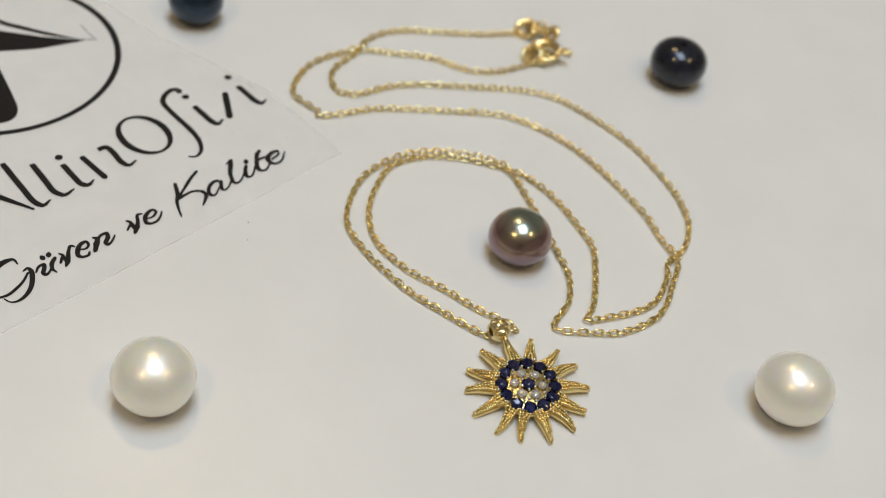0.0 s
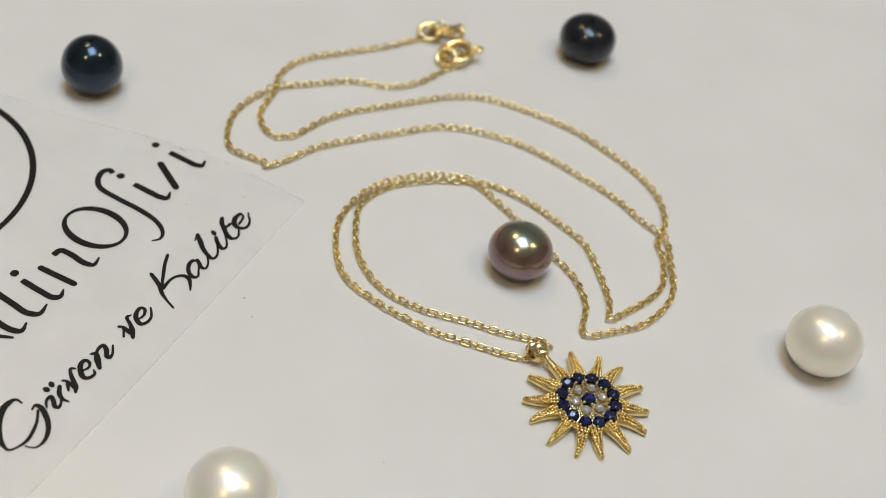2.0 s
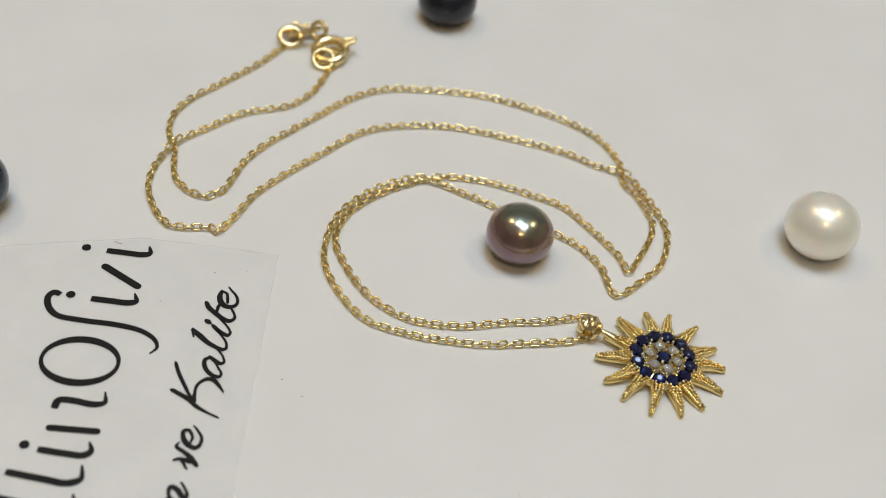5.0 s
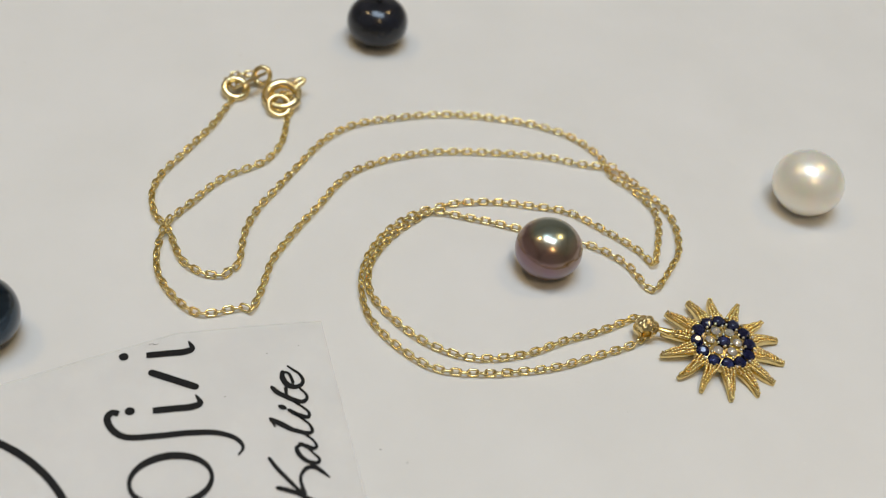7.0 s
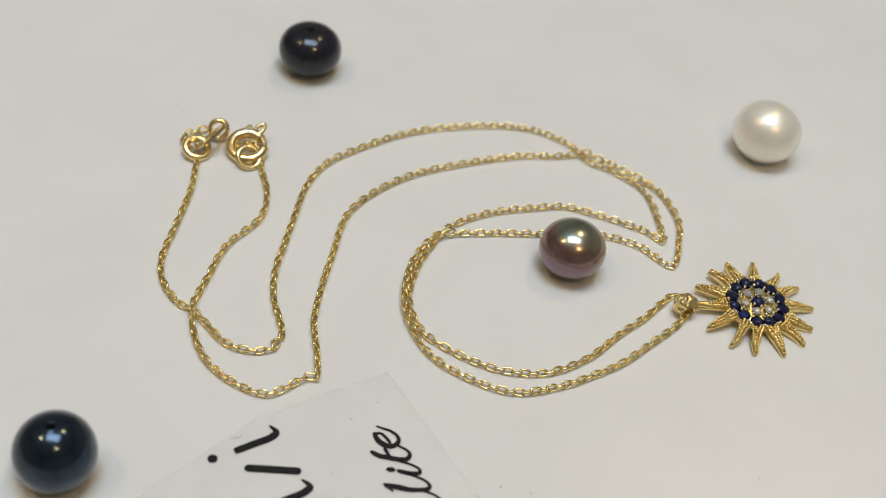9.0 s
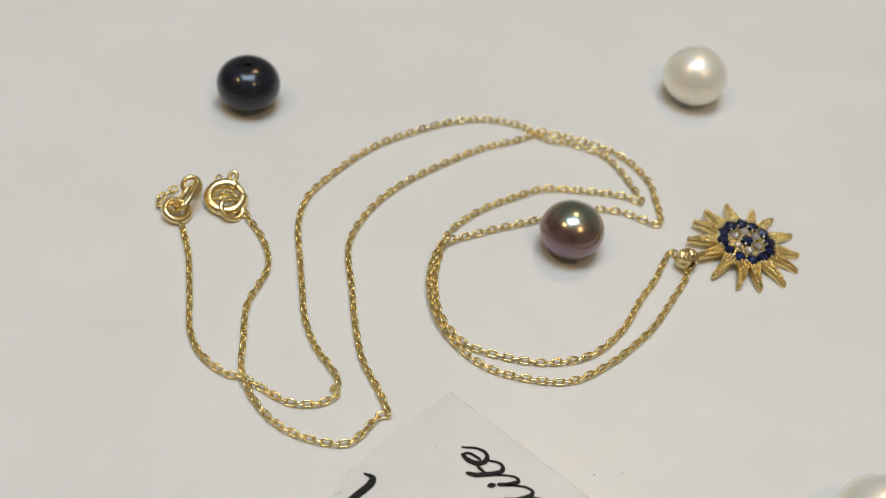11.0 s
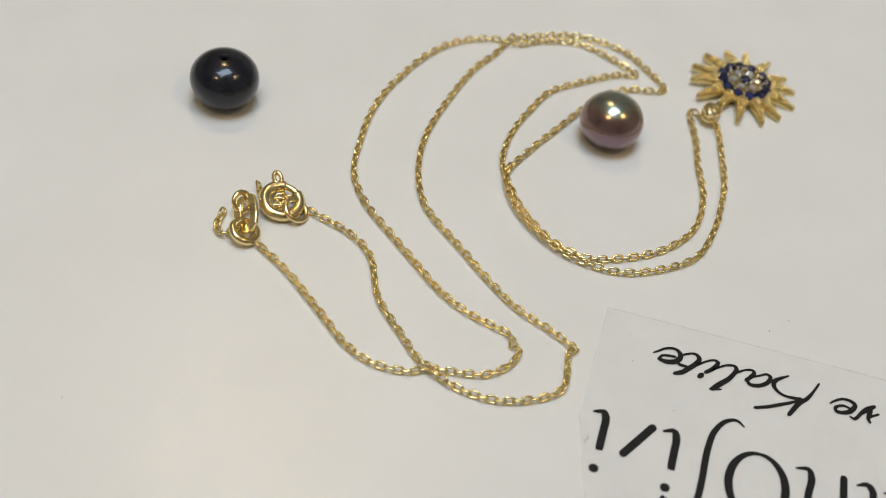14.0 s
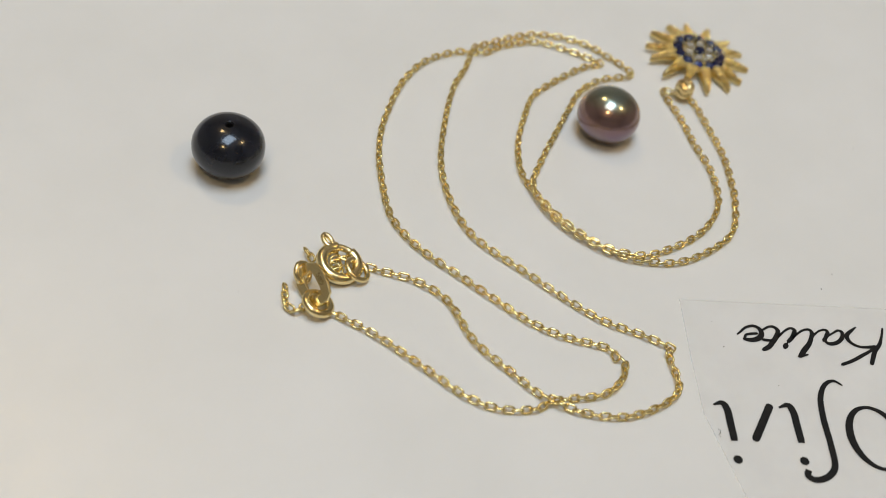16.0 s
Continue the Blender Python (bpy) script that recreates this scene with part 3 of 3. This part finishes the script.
def laid_links(points, low=0.42, ride=True, twist_seed=0.0):
    places = even(spline(points), LINK_STEP)
    out = []
    for i, (p, d) in enumerate(places):
        z = height_of(i, places, low) if ride else low
        yaw = math.atan2(d.y, d.x)
        twist = 0.4 * noise.noise((i * 0.05, twist_seed, 2.0)) + (math.pi / 4 if i % 2 else -math.pi / 4)
        twist += random.uniform(-0.07, 0.07)
        m = Matrix.Translation((p.x * MM, p.y * MM, z * MM)) @ Matrix.Rotation(yaw + random.uniform(-0.08, 0.08), 4, "Z")
        out.append(m @ Matrix.Rotation(random.uniform(-0.06, 0.06), 4, "Y") @ Matrix.Rotation(twist, 4, "X"))
    return out


links = laid_links(RUN_A1 + RUN_A2 + THROUGH_BEAD + RUN_B2[::-1] + RUN_B1[::-1])
bead_at = min(range(len(links)), key=lambda k: (links[k].translation.xy - Vector((19.6, -15.2)) * MM).length)
near_ones = set(range(bead_at - 150, bead_at + 150))
verts, faces = [], []
base_v, base_f = [v.co.copy() for v in LINK.vertices], [tuple(f.vertices) for f in LINK.polygons]
for k, m in enumerate(links):
    if k not in near_ones:
        at = len(verts)
        verts += [m @ v for v in base_v]
        faces += [tuple(at + j for j in f) for f in base_f]
far_mesh = bpy.data.meshes.new("chain")
far_mesh.from_pydata(verts, [], faces)
far_mesh.materials.append(GOLD)
far_mesh.shade_smooth()
chain = tagged(new("chain", far_mesh), "fine diamond-cut gold cable chain", kind="stuff")
chain.parent = necklace


def torus_part(name, major, minor, m, parent, label="", start=0.0, end=360.0, squash=1.0, mat=None):
    bm = bmesh.new()
    sweep(bm, circle(major * MM, 40, start, end), ring_section(minor * MM, 12, squash), closed=end - start >= 360)
    return part(name, bm, mat or GOLD, parent, label, True, m)


def at(x, y, z, rx=0, ry=0, rz=0):
    return pose(x * MM, y * MM, z * MM, rx, ry, rz)


# clasp: spring ring with its lever, jump rings, stamped tag and a short end of chain
clasp = torus_part("spring_ring_clasp", 2.08, 0.68, at(-19.62, 27.4, 1.12, 12, -6, 0), necklace, "polished gold spring ring clasp", 14, 330, mat=CLASP_GOLD)
torus_part("trigger_wire", 2.15, 0.4, at(0, 0, 0), clasp, "", -34, 18, mat=CLASP_GOLD)
bm = bmesh.new()
sweep(bm, [(0.45 * x, 0.85 * y + 0.35 * MM, 0) for x, y, _ in circle(MM, 16)], ring_section(0.3 * MM, 8))
part("lever", bm, CLASP_GOLD, clasp, "", True, at(2.1, 1.55, 0.35, 0, 0, -55))
torus_part("jump_ring", 1.4, 0.32, at(-20.15, 25.35, 1.05, 30, 10, -10), necklace, "small gold jump ring", mat=CLASP_GOLD)
torus_part("jump_ring", 1.45, 0.48, at(-25.7, 29.2, 0.95, 20, 6, 0), necklace, "small gold jump ring", mat=CLASP_GOLD)
torus_part("jump_ring", 1.1, 0.33, at(-22.1, 31.3, 1.5, 48, -25, 0), necklace, "small gold jump ring", mat=CLASP_GOLD)
bm = bmesh.new()
tag_path = [(1.75, 0.5), (1.45, 0.95), (0.6, 1.15), (-0.6, 1.15), (-1.45, 0.95), (-1.75, 0.5), (-1.75, -0.5), (-1.45, -0.95), (-0.6, -1.15), (0.6, -1.15), (1.45, -0.95), (1.75, -0.5)]
sweep(bm, [(1.2 * x * MM, 1.05 * y * MM, 0) for x, y in tag_path], [(0.55 * MM, 0.14 * MM), (0.48 * MM, 0.22 * MM), (-0.48 * MM, 0.22 * MM), (-0.55 * MM, 0.14 * MM), (-0.55 * MM, -0.2 * MM), (0.55 * MM, -0.2 * MM)])
tag_x = Vector((0.86, 0.5, 0.14)).normalized()
tag_z = Vector((-0.44, 0.56, 0.7))
tag_z = (tag_z - tag_z.dot(tag_x) * tag_x).normalized()
tag_pose = Matrix((tag_x, tag_z.cross(tag_x), tag_z)).transposed().to_4x4()
tag = part("hallmark_tag", bm, CLASP_GOLD, necklace, "flat oval gold link stamped 585", False, at(-23.75, 30.0, 1.6) @ tag_pose)
STAMP, _, _ = material("stamped_shadow", (0.25, 0.17, 0.06), 0.5, 1.0)
stamp = word("585", 0, 1.45, 0, 0.8, 0.0, 0.0, STAMP, tag, "stamp")
stamp.matrix_basis = at(0.72, -0.9, 0.215 - FILM_TOP / MM, 0, 0, 180)
# loose ends: a few links past the ring, a bunch inside the clasp and one link beside it
LOOSE = [[(-26.0, 30.6), (-26.7, 31.5), (-26.2, 32.5), (-24.7, 32.9), (-23.3, 33.0)], [(-21.0, 28.4), (-20.4, 27.3), (-19.7, 28.2), (-19.2, 27.1), (-18.9, 28.0), (-18.3, 27.0), (-18.2, 26.0)], [(-18.9, 30.6), (-18.0, 31.2)]]
for k, run in enumerate(LOOSE):
    for m in laid_links(run, (0.55, 0.85, 0.6)[k], False, 4.0 + k):
        ob = new("chain_link", LINK)
        ob.parent, ob.matrix_basis = chain, m

# bail: a faceted bead that hangs on the chain
bm = bmesh.new()
bead_prof = [(0.55, -1.05)] + [(1.5 * math.cos(radians(a)), 1.4 * math.sin(radians(a))) for a in range(-60, 61, 12)] + [(0.55, 1.05), (0.5, 0.0), (0.55, -1.05)]
lathe(bm, [(r * MM, z * MM) for r, z in bead_prof], 30)
for v in bm.verts:
    if v.co.xy.length > 0.6 * MM:
        turn = 6 * math.atan2(v.co.y, v.co.x) + 2.6 * abs(v.co.z) / MM
        v.co.xy *= 1 - 0.17 * (0.5 + 0.5 * math.cos(turn)) ** 2
bail = part("bail_bead", bm, CLASP_GOLD, necklace, "faceted gold bead with cut notches", False, at(19.65, -16.05, 1.5, 90, 0, 0) @ Matrix.Rotation(radians(-12), 4, "Y"))

# ---- pendant, in mm round its centre ----
pendant_base = at(28.05, -18.85, 0.1, 2.6, 1.8, 0)
bm = bmesh.new()
lathe(bm, [(r * MM, z * MM) for r, z in ((0.0, 0.45), (3.4, 0.45), (3.88, 0.7), (3.98, 1.1), (3.83, 1.4), (2.2, 1.62), (0.0, 1.68))], 48)
pendant = part("sun_pendant", bm, GOLD_SOFT, necklace, "gold sun pendant set with blue and clear stones", True, pendant_base)


def ray_mesh(length, bend):
    """A starfish-like ray along +x from radius 3.5, with rows of granules on its back."""
    bm = bmesh.new()
    steps, rings = 9, []

    def spine(t):
        return 3.45 + length * t, bend * math.sin(t * 2.6) * 0.55, 0.72 * (1 - 0.35 * t) * (1 - 0.05 * t) + 0.06

    for k in range(steps + 1):
        t = k / steps
        x, y, half = spine(t)
        half *= 1.0 if t < 0.95 else 0.7
        top, low = 1.5 - 0.75 * t**1.3, 0.42 - 0.3 * t
        sec = [(-half * 0.9, low), (-half, low + 0.35), (-half * 0.92, top - 0.28), (-half * 0.45, top), (half * 0.45, top), (half * 0.92, top - 0.28), (half, low + 0.35), (half * 0.9, low)]
        rings.append([bm.verts.new((x * MM, (y + s * (1 - 0.42 * t)) * MM, z * MM)) for s, z in sec])
    for lo, hi in zip(rings, rings[1:]):
        for j in range(8):
            bm.faces.new((lo[j], lo[(j + 1) % 8], hi[(j + 1) % 8], hi[j]))
    bm.faces.new(rings[0][::-1])
    bm.faces.new(rings[-1])
    rows = max(5, round(2.9 * length))
    for k in range(rows):
        t = (k + 0.4) / rows
        x, y, half = spine(t)
        half *= 1 - 0.42 * t
        top = 1.62 - 0.75 * t**1.3
        across = (-0.84, -0.29, 0.29, 0.84) if t < 0.3 else (-0.72, 0.0, 0.72) if t < 0.74 else (-0.45, 0.45)
        for s in across:
            spot = ((x + random.uniform(-0.04, 0.04)) * MM, (y + (s + random.uniform(-0.06, 0.06)) * half) * MM, (top - 0.14 * s * s) * MM)
            ball(bm, spot, (0.23 - 0.06 * t) * random.uniform(0.88, 1.1) * MM, 5, 8)
    return mesh_of("ray", bm, GOLD_SOFT, True)


RAYS = [ray_mesh(3.95, 0.6), ray_mesh(3.8, -0.4), ray_mesh(4.05, 0.25), ray_mesh(3.6, 0.1)]
for k in range(14):
    ob = new("ray", RAYS[(k * 2) % 3 if k else 3])
    ob.parent = pendant
    ob.matrix_basis = Matrix.Rotation(radians(160 - 360 / 14 * k), 4, "Z")
# smooth neck that tapers from the short ray to the bead
bm, rings = bmesh.new(), []
for r, half, tall, z in ((5.3, 0.5, 0.4, 0.9), (6.2, 0.48, 0.4, 0.92), (6.9, 0.38, 0.36, 0.95), (7.5, 0.32, 0.32, 1.0), (8.0, 0.34, 0.34, 1.1), (8.4, 0.5, 0.5, 1.25)):
    rings.append([bm.verts.new((r * MM, half * math.cos(a) * MM, (z + tall * math.sin(a)) * MM)) for a in (2 * math.pi * j / 12 for j in range(12))])
for lo, hi in zip(rings, rings[1:]):
    for j in range(12):
        bm.faces.new((lo[j], lo[(j + 1) % 12], hi[(j + 1) % 12], hi[j]))
bm.faces.new(rings[0][::-1])
bm.faces.new(rings[-1])
part("neck", bm, GOLD_SOFT, pendant, "", True, Matrix.Rotation(radians(160), 4, "Z"))


def stone_mesh(r, mat, name):
    """A round brilliant: small table, two rows of crown facets, each cut a little uneven, and a pavilion."""
    bm, n = bmesh.new(), 8
    r *= MM

    def ring(count, radius, z, turn, rough=0.0):
        out = []
        for k in range(count):
            a = 2 * math.pi * (k + turn) / count
            out.append(bm.verts.new((radius * r * math.cos(a), radius * r * math.sin(a), (z + random.uniform(-rough, rough)) * r)))
        return out

    top, star, girdle = ring(n, 0.4, 0.46, 0.0), ring(n, 0.7, 0.34, 0.5, 0.05), ring(2 * n, 1.0, 0.0, 0.0)
    tip = bm.verts.new((0, 0, -0.7 * r))
    bm.faces.new(top)
    for k in range(n):
        j = (k + 1) % n
        bm.faces.new((top[k], star[k], top[j]))
        bm.faces.new((star[k], girdle[2 * k + 1], girdle[(2 * k + 2) % (2 * n)]))
        bm.faces.new((star[k], girdle[2 * k], girdle[2 * k + 1]))
        bm.faces.new((top[j], star[k], girdle[(2 * k + 2) % (2 * n)], star[j]))
    for k in range(2 * n):
        bm.faces.new((girdle[(k + 1) % (2 * n)], girdle[k], tip))
    return mesh_of(name, bm, mat)


BLUE, CLEAR = stone_mesh(0.77, SAPPHIRE, "blue_stone"), stone_mesh(0.59, CRYSTAL, "clear_stone")


def set_stone(name, me, r, deg, z):
    ob = new(name, me)
    ob.parent = pendant
    a = radians(deg)
    lean = 9 if r > 2.5 else 0
    ob.matrix_basis = pose(r * math.cos(a) * MM, r * math.sin(a) * MM, z * MM, 0, 0, deg) @ pose(0, 0, 0, random.uniform(-10, 10), lean + random.uniform(-9, 9), random.uniform(0, 45))


for k in range(12):
    set_stone("blue_stone", BLUE, 3.14, 30 * k + 23, 1.72)
for k in range(6):
    set_stone("clear_stone", CLEAR, 1.62, 60 * k + 50, 1.88)
set_stone("blue_stone", BLUE, 0.0, 0, 1.9)
bm = bmesh.new()
ball(bm, (0, 0, 0), 0.2 * MM, 6, 8)
PRONG = mesh_of("prong", bm, WHITE_GOLD, True)
spots = [(3.68, 30 * k + 8, 1.8) for k in range(12)] + [(2.48, 30 * k + 8, 1.96) for k in range(12)]
spots += [(2.15, 60 * k + 20, 1.95) for k in range(6)] + [(0.85, 60 * k + 20, 1.98) for k in range(6)]
for r, deg, z in spots:
    ob = new("prong", PRONG)
    ob.parent = pendant
    ob.matrix_basis = at(r * math.cos(radians(deg)), r * math.sin(radians(deg)), z)

# ---- lint on the table ----
bm = bmesh.new()
for x, y in ((-9.9, -32.2), (-23.6, -16.9), (-28.2, -22.7), (-53.5, 35.9), (-20.1, -15.9), (-24.7, 37.9), (-12.5, -30.4), (14.2, -39.5)):
    s, a = random.uniform(0.07, 0.13), random.uniform(0, 3.1)
    z = FILM_TOP if x < -18 and y < -14 else 0
    flat(bm, [(x + s * math.cos(a + t), y + 0.6 * s * math.sin(a + t)) for t in (0, 1.5, 2.9, 4.6)], z, z + 0.03 * MM)
for hair in ([(-36.19, -15.1), (-35.91, -14.88), (-35.52, -15.08)], [(-35.76, -15.09), (-35.39, -15.14), (-35.17, -14.92)]):
    sweep(bm, [(x * MM, y * MM, FILM_TOP + 0.02 * MM) for x, y in hair], ring_section(0.02 * MM, 5), False)
tagged(part("lint", bm, SPECK), "tiny dark specks of lint on the table", "lint", kind="stuff")

bm = bmesh.new()
for k in range(90):
    p = Vector((random.uniform(-55, 60), random.uniform(-65, 50)))
    s = random.uniform(0.025, 0.06)
    ball(bm, (p.x * MM, p.y * MM, s * 0.6 * MM), s * MM, 3, 5)
tagged(part("dust", bm, DUST), "fine white glittering dust on the table", "dust", kind="stuff")

# ---- the counted links of the chain ----
for k in sorted(near_ones):
    ob = new("chain_link", LINK)
    ob.parent, ob.matrix_basis = chain, links[k]
